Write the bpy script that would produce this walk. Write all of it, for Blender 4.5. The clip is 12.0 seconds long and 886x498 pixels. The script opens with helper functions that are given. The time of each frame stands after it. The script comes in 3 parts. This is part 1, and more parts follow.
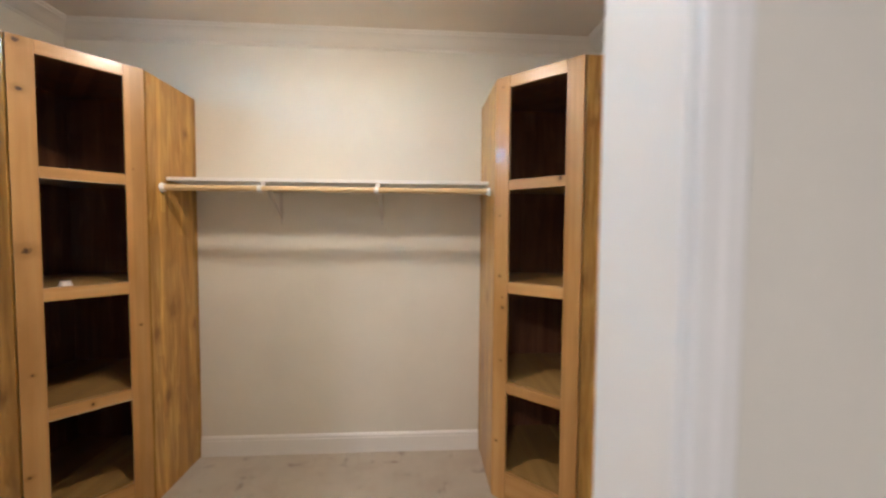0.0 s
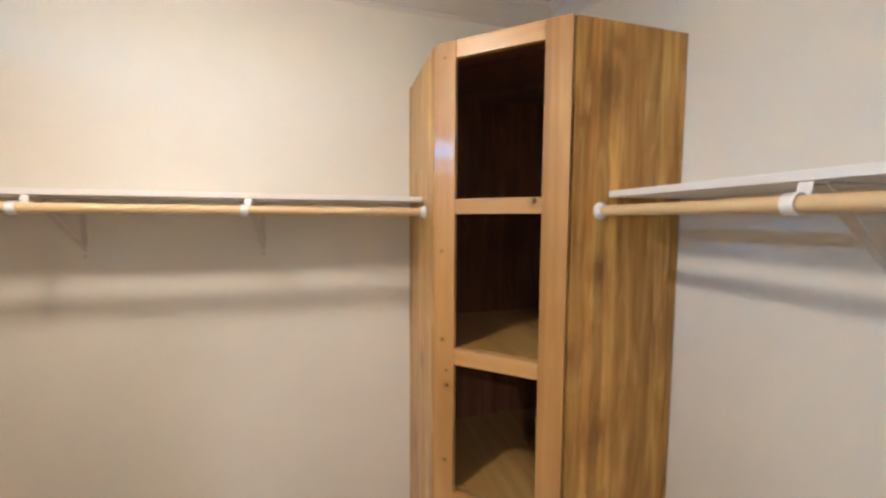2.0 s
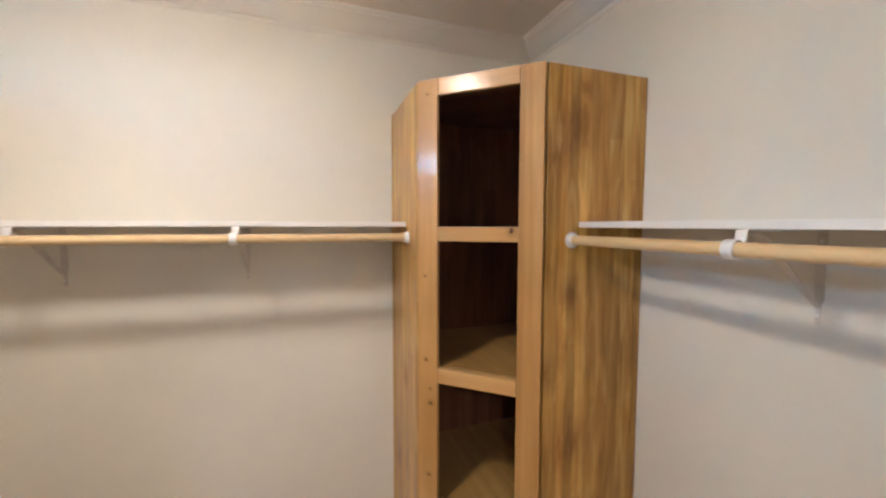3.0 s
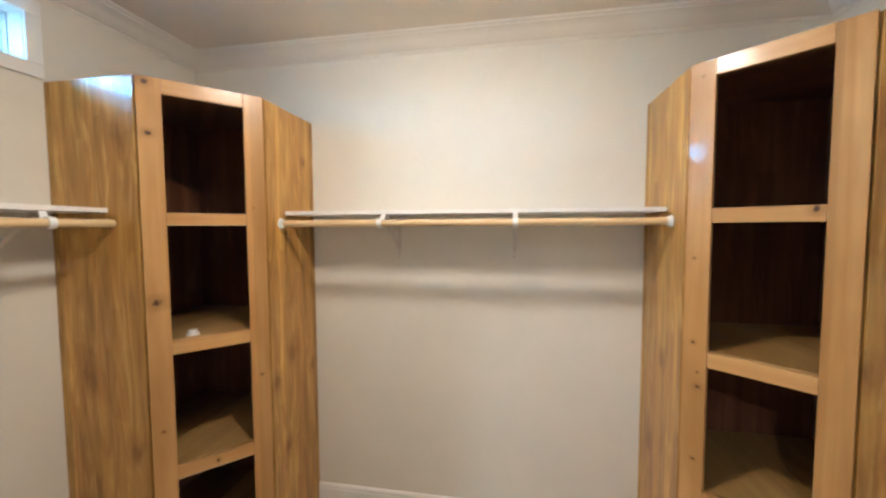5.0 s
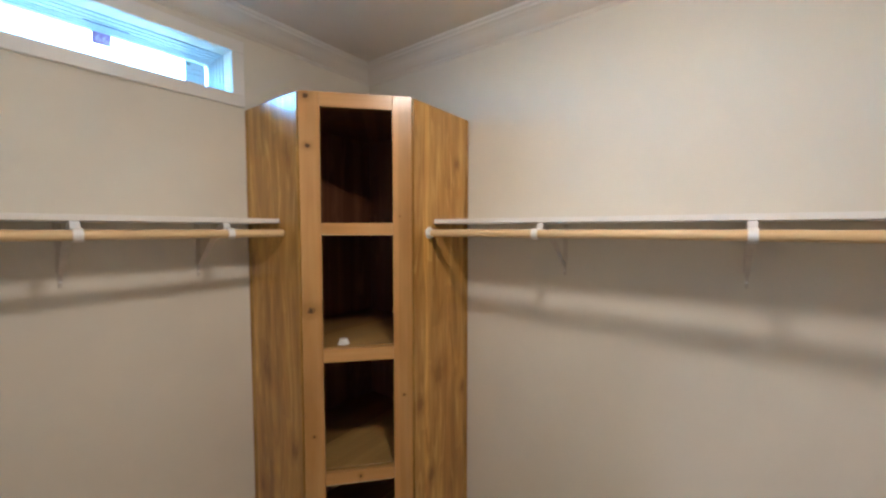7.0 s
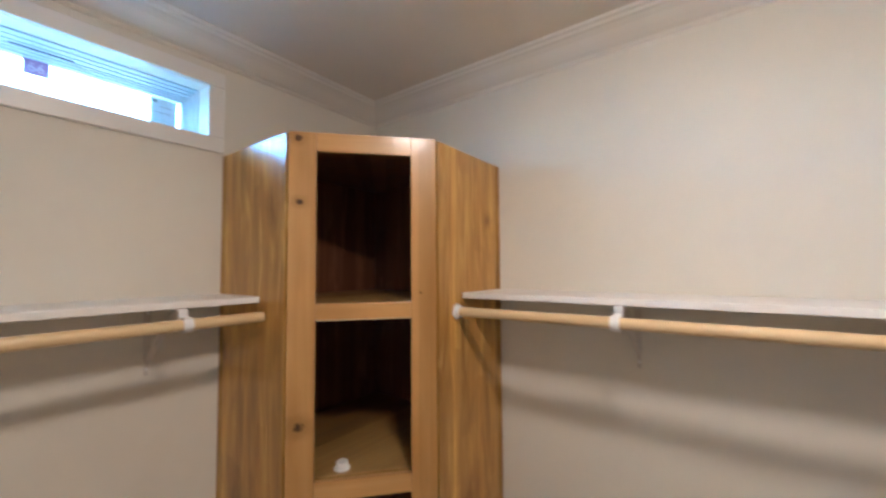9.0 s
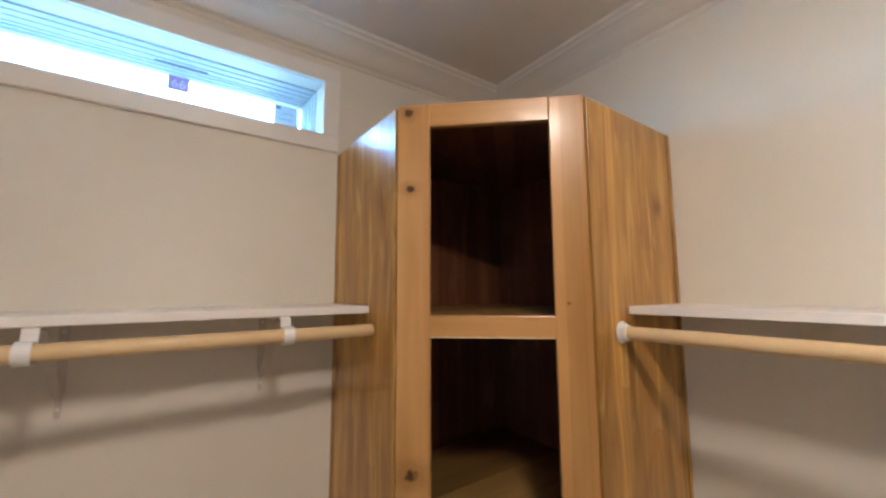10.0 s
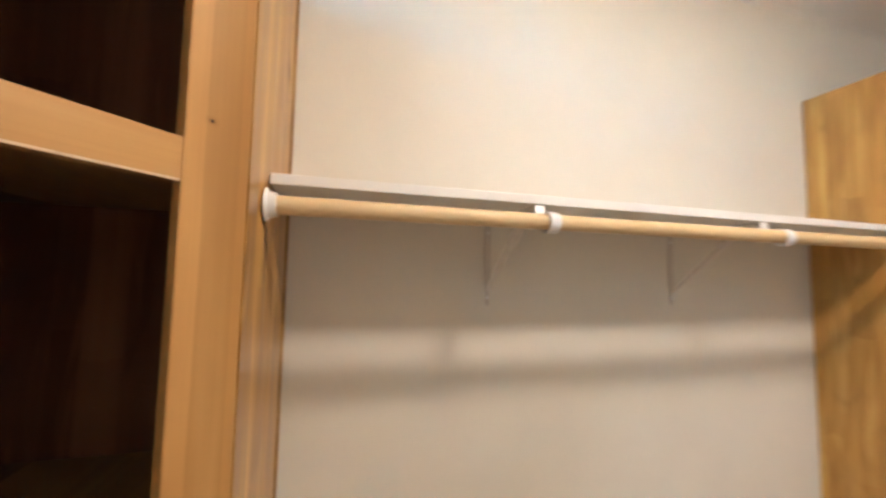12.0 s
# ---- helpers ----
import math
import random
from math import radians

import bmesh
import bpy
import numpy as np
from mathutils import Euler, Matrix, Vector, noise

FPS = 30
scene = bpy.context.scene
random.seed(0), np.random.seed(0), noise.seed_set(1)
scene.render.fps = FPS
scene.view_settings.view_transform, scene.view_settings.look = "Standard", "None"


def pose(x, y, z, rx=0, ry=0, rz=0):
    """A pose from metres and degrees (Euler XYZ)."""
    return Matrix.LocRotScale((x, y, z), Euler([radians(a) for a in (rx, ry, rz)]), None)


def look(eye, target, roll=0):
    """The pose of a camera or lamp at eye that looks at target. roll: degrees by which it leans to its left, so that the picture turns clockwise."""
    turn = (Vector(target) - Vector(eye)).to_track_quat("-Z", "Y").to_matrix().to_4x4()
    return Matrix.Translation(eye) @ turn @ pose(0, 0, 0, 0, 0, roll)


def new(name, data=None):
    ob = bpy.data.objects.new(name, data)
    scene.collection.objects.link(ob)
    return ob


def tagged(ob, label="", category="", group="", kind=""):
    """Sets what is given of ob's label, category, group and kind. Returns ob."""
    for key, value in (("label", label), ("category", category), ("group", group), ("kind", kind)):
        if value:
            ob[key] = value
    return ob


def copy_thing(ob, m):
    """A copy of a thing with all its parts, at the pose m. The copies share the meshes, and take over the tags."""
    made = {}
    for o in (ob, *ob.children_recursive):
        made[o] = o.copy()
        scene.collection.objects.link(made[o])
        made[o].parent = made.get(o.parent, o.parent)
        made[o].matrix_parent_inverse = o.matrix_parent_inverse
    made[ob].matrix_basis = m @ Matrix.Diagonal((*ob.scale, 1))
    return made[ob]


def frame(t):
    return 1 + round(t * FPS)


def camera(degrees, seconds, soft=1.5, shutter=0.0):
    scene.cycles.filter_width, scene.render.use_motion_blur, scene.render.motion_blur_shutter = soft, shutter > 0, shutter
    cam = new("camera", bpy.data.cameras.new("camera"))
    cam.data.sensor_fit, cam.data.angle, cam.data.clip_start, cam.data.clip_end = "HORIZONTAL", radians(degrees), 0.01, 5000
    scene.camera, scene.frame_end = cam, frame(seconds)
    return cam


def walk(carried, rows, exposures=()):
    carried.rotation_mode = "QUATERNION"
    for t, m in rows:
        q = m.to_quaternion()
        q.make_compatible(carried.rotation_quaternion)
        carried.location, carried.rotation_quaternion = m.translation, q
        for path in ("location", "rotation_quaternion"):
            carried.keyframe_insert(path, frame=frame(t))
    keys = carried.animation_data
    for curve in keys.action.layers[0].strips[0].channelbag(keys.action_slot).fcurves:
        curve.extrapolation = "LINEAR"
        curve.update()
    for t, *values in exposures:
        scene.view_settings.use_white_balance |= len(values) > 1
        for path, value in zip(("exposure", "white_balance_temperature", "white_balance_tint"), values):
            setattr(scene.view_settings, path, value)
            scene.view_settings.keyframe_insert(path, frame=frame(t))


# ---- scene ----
cam = camera(98.6, 12.0, 2.5, 0.3)
PATH = [
    (0, (-0.721, 1.975, 1.423), (-0.595, 3.969, 1.334), 0.4),
    (0.5, (-0.834, 2.183, 1.467), (-0.812, 4.18, 1.351), 0.4),
    (1, (-0.819, 2.378, 1.452), (-0.784, 4.374, 1.333), 0.4),
    (1.5, (-0.691, 2.597, 1.539), (-0.515, 4.585, 1.401), 0.3),
    (2, (-0.659, 2.657, 1.616), (-0.118, 4.576, 1.469), 0.3),
    (2.5, (-0.676, 2.665, 1.684), (0.033, 4.53, 1.546), 0.3),
    (3, (-0.701, 2.597, 1.699), (-0.043, 4.481, 1.572), 0.1),
    (3.5, (-0.831, 2.494, 1.687), (-0.433, 4.451, 1.572), 0.3),
    (3.7, (-0.861, 2.456, 1.696), (-0.629, 4.439, 1.576), -0.1),
    (5.3, (-0.984, 2.392, 1.621), (-1.405, 4.344, 1.506), 0.0),
    (5.5, (-0.992, 2.43, 1.631), (-1.468, 4.369, 1.512), 0.1),
    (6, (-1.051, 2.574, 1.662), (-1.803, 4.423, 1.548), -0.0),
    (6.5, (-1.085, 2.644, 1.669), (-2.216, 4.29, 1.56), -0.1),
    (7, (-1.0, 2.768, 1.668), (-2.204, 4.361, 1.561), 0.0),
    (7.2, (-0.995, 2.805, 1.657), (-2.143, 4.44, 1.554), -0.1),
    (8.8, (-1.29, 2.997, 1.777), (-2.375, 4.677, 1.811), -0.4),
    (9, (-1.338, 3.01, 1.798), (-2.524, 4.618, 1.896), -0.4),
    (9.5, (-1.462, 3.077, 1.817), (-2.943, 4.408, 1.996), -0.4),
    (10, (-1.569, 3.206, 1.752), (-3.191, 4.357, 1.966), -0.3),
    (10.5, (-1.717, 3.292, 1.69), (-3.337, 4.447, 1.895), -0.3),
    (10.9, (-1.795, 3.353, 1.621), (-3.121, 4.838, 1.809), -0.2),
    (11, (-1.796, 3.379, 1.594), (-3.013, 4.954, 1.789), -0.5),
    (11.5, (-1.850, 3.467, 1.551), (-2.277, 5.415, 1.728), 0.3),
    (12, (-1.968, 3.444, 1.541), (-1.432, 5.366, 1.684), 1.1),
]
# seconds, stops, kelvin and tint of the camera's own exposure and white balance
EXPOSURE = (
    (0.0, 0.32, 4070, -11), (0.5, 0.62, 4100, -10), (1.5, 0.60, 4100, -10), (2.5, 0.39, 4070, -9), (3.7, 0.40, 4020, -10), (5.5, 0.55, 3900, -12),
    (6.0, 0.24, 3880, -11), (6.5, 0.04, 3930, -11), (7.2, 0.04, 3930, -10), (9.0, 0.00, 3970, -7), (9.5, -0.04, 3970, -6), (10.0, 0.04, 4070, -7),
    (10.5, 0.24, 4220, -7), (11.0, 0.48, 4250, -9), (11.5, 0.62, 4220, -10), (12.0, 0.56, 4120, -9),
)
walk(cam, [(t, look(eye, target, roll)) for t, eye, target, roll in PATH], [(t, 4.9 + stops, kelvin, tint) for t, stops, kelvin, tint in EXPOSURE])

# ---- world, sun, large lights ----
world = bpy.data.worlds.new("world")
scene.world = world
world.use_nodes = True
wn, wl = world.node_tree.nodes, world.node_tree.links
sky = wn.new("ShaderNodeTexSky")
sky.sky_type, sky.sun_disc = "NISHITA", False
sky.dust_density = 0.5
sky.sun_elevation, sky.sun_rotation = radians(42), radians(70)
wl.new(sky.outputs["Color"], wn["Background"].inputs["Color"])
wn["Background"].inputs["Strength"].default_value = 0.115


def lamp(name, kind, energy, color, m):
    data = bpy.data.lights.new(name, kind)
    data.energy, data.color = energy, color
    ob = new(name, data)
    ob.matrix_world = m
    return ob


sun = lamp("sun", "SUN", 3.0, (1.0, 0.95, 0.88), look((0, 0, 10), (-6.0, -2.2, 3.6)))
sun.data.angle = radians(0.5)
# added area lamp outside, above the high window; boosts the sky light through it
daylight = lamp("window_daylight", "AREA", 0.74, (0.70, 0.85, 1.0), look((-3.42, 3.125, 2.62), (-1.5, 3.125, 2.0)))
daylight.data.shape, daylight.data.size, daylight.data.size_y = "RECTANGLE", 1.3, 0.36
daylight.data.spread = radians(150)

# ---- plan ----
XL, XR, YF, YN = -2.815, 0.429, 4.411, 2.405      # inner faces of the closet walls
YO = 2.27                                          # face of the door wall towards the hall
ZC = 2.615                                         # ceiling
ZS, TS, DS = 1.71, 0.019, 0.28                     # shelf top, thickness and depth
ROD_Z, ROD_R, ROD_OUT = 1.649, 0.0155, 0.306       # rod axis height, radius, distance from the wall
DOOR_L, DOOR_R, DOOR_H = -1.27, -0.512, 2.04
WIN = (2.66, 3.59, 2.276, 2.461)                   # window opening: y0, y1, z0, z1
HALL = (-2.815, 0.9, -0.75)                        # hall: x0, x1, y back


# ---- materials ----
class Tree:
    """A node material with short calls for its nodes."""

    def __init__(self, name):
        self.mat = bpy.data.materials.new(name)
        self.mat.use_nodes = True
        self.n, self.l = self.mat.node_tree.nodes, self.mat.node_tree.links
        self.bsdf = self.n["Principled BSDF"]

    def link(self, a, b):
        self.l.new(a, b)

    def put(self, socket, value):
        if isinstance(value, bpy.types.NodeSocket):
            self.l.new(value, socket)
        else:
            socket.default_value = value

    def coords(self, scale=(1, 1, 1), offset=None):
        tc = self.n.new("ShaderNodeTexCoord")
        mp = self.n.new("ShaderNodeMapping")
        mp.inputs["Scale"].default_value = scale
        self.link(tc.outputs["Object"], mp.inputs["Vector"])
        if offset is not None:
            self.link(offset, mp.inputs["Location"])
        return mp.outputs["Vector"]

    def chance(self):
        info = self.n.new("ShaderNodeObjectInfo")
        c = self.n.new("ShaderNodeCombineXYZ")
        for i in range(3):
            self.link(self.math("MULTIPLY", info.outputs["Random"], (7.3, 11.9, 5.1)[i]), c.inputs[i])
        return c.outputs["Vector"]

    def noise(self, vector, scale, detail=3.0, rough=0.55, distort=0.0):
        nd = self.n.new("ShaderNodeTexNoise")
        nd.inputs["Scale"].default_value, nd.inputs["Detail"].default_value = scale, detail
        nd.inputs["Roughness"].default_value, nd.inputs["Distortion"].default_value = rough, distort
        self.link(vector, nd.inputs["Vector"])
        return nd.outputs["Fac"]

    def math(self, op, a, b=0.0, c=0.0):
        nd = self.n.new("ShaderNodeMath")
        nd.operation = op
        for s, v in zip(nd.inputs, (a, b, c)):
            self.put(s, v)
        return nd.outputs[0]

    def ramp(self, fac, stops):
        nd = self.n.new("ShaderNodeValToRGB")
        e = nd.color_ramp.elements
        while len(e) < len(stops):
            e.new(0.5)
        for el, (p, c) in zip(e, stops):
            el.position, el.color = p, (*c, 1) if len(c) == 3 else c
        self.link(fac, nd.inputs["Fac"])
        return nd.outputs["Color"]

    def span(self, v, a, b, lo=0.0, hi=1.0):
        nd = self.n.new("ShaderNodeMapRange")
        nd.interpolation_type = "SMOOTHSTEP"
        for s, x in zip(nd.inputs, (v, a, b, lo, hi)):
            self.put(s, x)
        return nd.outputs[0]

    def mix(self, fac, a, b, kind="MIX"):
        nd = self.n.new("ShaderNodeMixRGB")
        nd.blend_type = kind
        for s, v in zip(nd.inputs, (fac, a, b)):
            self.put(s, (*v, 1) if isinstance(v, tuple) and len(v) == 3 else v)
        return nd.outputs["Color"]

    def bump(self, height, strength, distance=0.002):
        nd = self.n.new("ShaderNodeBump")
        nd.inputs["Strength"].default_value, nd.inputs["Distance"].default_value = strength, distance
        self.link(height, nd.inputs["Height"])
        self.link(nd.outputs["Normal"], self.bsdf.inputs["Normal"])

    def done(self, color, rough=0.5, metal=0.0, coat=0.0, coat_rough=0.1):
        self.put(self.bsdf.inputs["Base Color"], (*color, 1) if isinstance(color, tuple) else color)
        self.put(self.bsdf.inputs["Roughness"], rough)
        self.bsdf.inputs["Metallic"].default_value = metal
        self.bsdf.inputs["Coat Weight"].default_value = coat
        self.bsdf.inputs["Coat Roughness"].default_value = coat_rough
        return self.mat


def paint(name, color, bump=0.12, rough=0.6, grain=260.0, dirt=0.06):
    t = Tree(name)
    v = t.coords()
    fine, broad = t.noise(v, grain, 3), t.noise(v, 1.7, 4)
    dark = tuple(c * (1 - dirt) for c in color)
    col = t.mix(t.span(broad, 0.35, 0.7), color, dark)
    t.bump(fine, bump, 0.0012)
    return t.done(col, rough)


def wood(name, dark, mid, light, axis="z", strip=0.0, gloss=0.35, knots=(), figure=1.0, wander=0.02, coat=0.3, lengthwise=0.9, soft_knots=(), bands=(), sheen=0.10):
    """Stained wood with grain along an axis of the part. strip: width of glued boards; knots: (u, v, radius) across and along the grain;
    bands: (u0, u1, ((end, tone), ...)), the tones of the boards side by side from u0 to u1."""
    t = Tree(name)
    off = t.chance()
    long = {"x": (lengthwise, 26, 26), "y": (26, lengthwise, 26), "z": (26, 26, lengthwise)}[axis]
    v = t.coords(long, off)
    plain = t.coords((1, 1, 1), off)
    grain = t.noise(v, 0.55, 2.6, 0.5, 1.1 * figure)
    pore = t.noise(t.coords({"x": (4, 190, 190), "y": (190, 4, 190), "z": (190, 190, 4)}[axis], off), 1.0, 2)
    cloud = t.noise(t.coords({"x": (1.6, 7, 7), "y": (7, 1.6, 7), "z": (7, 7, 1.6)}[axis], off), 1.0, 3)
    col = t.ramp(grain, [(0.22, dark), (0.5, mid), (0.78, light)])
    col = t.mix(t.span(cloud, 0.42, 0.75, 0.0, 0.65), col, dark)
    if strip:
        tc = t.n.new("ShaderNodeTexCoord")
        sep = t.n.new("ShaderNodeSeparateXYZ")
        t.link(tc.outputs["Object"], sep.inputs[0])
        across = t.math("ADD", sep.outputs["X"], sep.outputs["Y"])
        wave = t.math("MULTIPLY", t.math("SUBTRACT", t.noise(t.coords((3, 3, 2.2), off), 1.0, 2), 0.5), wander)
        uneven = t.math("MULTIPLY", t.math("SINE", t.math("MULTIPLY", across, 61.0)), 0.010)
        cell = t.math("DIVIDE", t.math("ADD", t.math("ADD", across, wave), uneven), strip)
        info = t.n.new("ShaderNodeObjectInfo")
        w = t.n.new("ShaderNodeTexWhiteNoise")
        w.noise_dimensions = "1D"
        t.link(t.math("ADD", t.math("FLOOR", cell), t.math("MULTIPLY", info.outputs["Random"], 50)), w.inputs["W"])
        tone = t.ramp(w.outputs["Value"], [(0.0, (0.64, 0.56, 0.42)), (0.3, (0.85, 0.80, 0.68)), (0.65, (1.0, 1.0, 0.95)), (1.0, (1.32, 1.42, 1.40))])
        col = t.mix(0.40 if bands else 0.75, col, tone, "MULTIPLY")
        pair = t.n.new("ShaderNodeCombineXYZ")
        t.link(t.math("FLOOR", cell), pair.inputs[0])
        run = sep.outputs["Z"] if axis == "z" else sep.outputs["X"]
        soft = t.math("MULTIPLY", t.noise(t.coords((40, 40, 9), off), 1.0, 2), 0.10)
        t.link(t.math("FLOOR", t.math("ADD", t.math("ADD", t.math("DIVIDE", run, 0.46), t.math("MULTIPLY", w.outputs["Value"], 7.0)), soft)), pair.inputs[1])
        w2 = t.n.new("ShaderNodeTexWhiteNoise")
        w2.noise_dimensions = "2D"
        t.link(pair.outputs[0], w2.inputs["Vector"])
        tone2 = t.ramp(w2.outputs["Value"], [(0.0, (0.70, 0.62, 0.48)), (0.25, (0.90, 0.87, 0.80)), (0.7, (1.05, 1.06, 1.04)), (1.0, (1.22, 1.28, 1.30))])
        col = t.mix(0.45 if bands else 0.75, col, tone2, "MULTIPLY")
        seam = t.math("ABSOLUTE", t.math("SUBTRACT", t.math("FRACT", cell), 0.5))
        col = t.mix(t.span(seam, 0.47, 0.5, 0.0, 0.16), col, dark)
        blot = t.noise(t.coords({"x": (4, 13, 13), "z": (13, 13, 4)}[axis], off), 1.0, 3, 0.55, 0.8)
        col = t.mix(t.span(blot, 0.58, 0.78, 0.0, 0.55), col, tuple(c * 0.72 for c in dark))
        pale = t.noise(t.coords({"x": (2, 16, 16), "z": (16, 16, 2)}[axis], off), 1.3, 3, 0.5, 1.2)
        col = t.mix(t.span(pale, 0.56, 0.72, 0.0, 0.55), col, tuple(c * 1.12 for c in light))
        if soft_knots:
            rag = t.math("MULTIPLY", t.math("SUBTRACT", t.noise(t.coords((34, 34, 13)), 1.0, 4), 0.5), 3.4)
            best = None
            for u, z, rr in soft_knots:
                rr *= 1.3
                dx = t.math("DIVIDE", t.math("SUBTRACT", across, u), rr)
                dz = t.math("DIVIDE", t.math("SUBTRACT", sep.outputs["Z"], z), rr * 1.5)
                d = t.math("SQRT", t.math("ADD", t.math("MULTIPLY", dx, dx), t.math("MULTIPLY", dz, dz)))
                best = d if best is None else t.math("MINIMUM", best, d)
            best = t.math("ADD", best, rag)
            col = t.mix(t.span(best, 0.4, 3.6, 0.55, 0.0), col, (dark[0] * 0.8, dark[1] * 0.68, dark[2] * 0.6))
            col = t.mix(t.span(best, 0.1, 1.6, 0.5, 0.0), col, (dark[0] * 0.5, dark[1] * 0.40, dark[2] * 0.3))
    if bands:
        tc = t.n.new("ShaderNodeTexCoord")
        sep = t.n.new("ShaderNodeSeparateXYZ")
        t.link(tc.outputs["Object"], sep.inputs[0])
        u0, u1, tones = bands
        drift = t.math("MULTIPLY", t.math("SUBTRACT", t.noise(t.coords((9, 9, 2.6)), 1.0, 3), 0.5), 0.10)
        share = t.math("ADD", t.math("DIVIDE", t.math("SUBTRACT", t.math("ADD", sep.outputs["X"], sep.outputs["Y"]), u0), u1 - u0), drift)
        stops, at = [], 0.0
        for end, tone in tones:
            soft_edge = min(0.012, (end - at) * 0.3)
            stops += [(at + soft_edge, tuple(tone * c for c in (1.0, 0.98, 0.94))), (end - soft_edge, tuple(tone * c for c in (1.0, 1.0, 1.0)))]
            at = end
        fade = t.span(t.noise(t.coords((6, 6, 1.5)), 1.0, 2), 0.3, 0.7, 0.45, 1.0)
        col = t.mix(fade, col, t.ramp(share, stops), "MULTIPLY")
    if knots:
        tc = t.n.new("ShaderNodeTexCoord")
        sep = t.n.new("ShaderNodeSeparateXYZ")
        t.link(tc.outputs["Object"], sep.inputs[0])
        rag = t.math("MULTIPLY", t.math("SUBTRACT", t.noise(plain, 48, 3), 0.5), 1.7)
        best = None
        for u, w_, r in knots:
            a, b = (sep.outputs["X"], sep.outputs["Z"]) if axis == "z" else (sep.outputs["Z"], sep.outputs["X"])
            dx = t.math("DIVIDE", t.math("SUBTRACT", a, u), r)
            dz = t.math("DIVIDE", t.math("SUBTRACT", b, w_), r * 0.8)
            d = t.math("SQRT", t.math("ADD", t.math("MULTIPLY", dx, dx), t.math("MULTIPLY", dz, dz)))
            best = d if best is None else t.math("MINIMUM", best, d)
        best = t.math("ADD", best, rag)
        halo = t.span(best, 1.0, 3.4, 0.55, 0.0)
        core = t.span(best, 0.55, 1.15, 0.95, 0.0)
        col = t.mix(halo, col, tuple(c * 0.8 for c in dark))
        col = t.mix(core, col, (0.03, 0.009, 0.003))
    col = t.mix(t.span(pore, 0.3, 0.6, 0.12, 0.0), col, dark)
    t.bump(pore, 0.10, 0.0006)
    t.bsdf.inputs["Specular IOR Level"].default_value = 0.45
    return t.done(col, t.span(grain, 0.2, 0.8, gloss - 0.05, gloss + 0.08), 0.0, coat, sheen)


def plain(name, color, rough=0.45, metal=0.0, mark=0.08, grain=40.0, bump=0.03, coat=0.0):
    t = Tree(name)
    v = t.coords()
    col = t.mix(t.span(t.noise(v, grain, 4), 0.35, 0.75), color, tuple(c * (1 - mark) for c in color))
    t.bump(t.noise(v, 400, 2), bump, 0.0005)
    return t.done(col, rough, metal, coat)


def carpet_material():
    t = Tree("carpet")
    v = t.coords()
    tuft, patch, spot = t.noise(v, 330, 3, 0.7), t.noise(v, 5, 4), t.noise(v, 9, 2, 0.5, 0.6)
    col = t.ramp(tuft, [(0.25, (0.25, 0.20, 0.145)), (0.5, (0.57, 0.51, 0.40)), (0.75, (0.69, 0.625, 0.51))])
    col = t.mix(t.span(patch, 0.4, 0.75, 0.0, 0.35), col, (0.33, 0.25, 0.17))
    col = t.mix(t.span(spot, 0.60, 0.74, 0.0, 0.6), col, (0.20, 0.140, 0.105))
    t.bump(tuft, 0.9, 0.006)
    t.bsdf.inputs["Sheen Weight"].default_value = 0.25
    return t.done(col, 0.95)


def glow_material(name, color, strength):
    t = Tree(name)
    t.bsdf.inputs["Emission Color"].default_value = (*color, 1)
    t.bsdf.inputs["Emission Strength"].default_value = strength
    return t.done((0.8, 0.78, 0.72), 0.5)


def glass_material():
    t = Tree("window_glass")
    t.bsdf.inputs["Transmission Weight"].default_value = 1.0
    t.bsdf.inputs["IOR"].default_value = 1.45
    return t.done((0.96, 0.98, 0.98), 0.0)


GLOW = glow_material("lit_frosted_glass", (1.000, 0.564, 0.321), 8.0)
HALL_FILL = glow_material("hall_fill_glow", (0.985, 0.63, 0.475), 11.2)
WALL = paint("cream_wall_paint", (0.738, 0.708, 0.618), 0.16)
CEILING = paint("ceiling_paint", (0.79, 0.725, 0.61), 0.3, 0.75, 190)
TRIM = paint("white_trim_paint", (0.80, 0.785, 0.75), 0.05, 0.35, 120, 0.03)
CROWN_PAINT = paint("off_white_crown_paint", (0.80, 0.765, 0.69), 0.08, 0.55, 150, 0.05)
CARPET = carpet_material()
BOARD = plain("white_shelf_board", (0.80, 0.785, 0.75), 0.4, 0, 0.05, 9)
STEEL = plain("white_enamelled_steel", (0.80, 0.80, 0.79), 0.35)
# legs and braces: paint darkened, the shade below the shelves put into its colour
BRACE_SHADED = plain("shaded_bracket_paint", (0.60, 0.56, 0.50), 0.55)
PLASTIC = plain("white_plastic", (0.80, 0.80, 0.79), 0.3)
VINYL = plain("white_vinyl", (0.53, 0.56, 0.58), 0.35)
GLASS = glass_material()
DOWEL = wood("pale_dowel", (0.54, 0.39, 0.17), (0.65, 0.50, 0.255), (0.71, 0.57, 0.32), "x", gloss=0.5, coat=0.15, figure=0.5)
HONEY = ((0.33, 0.172, 0.036), (0.495, 0.290, 0.080), (0.61, 0.385, 0.130))
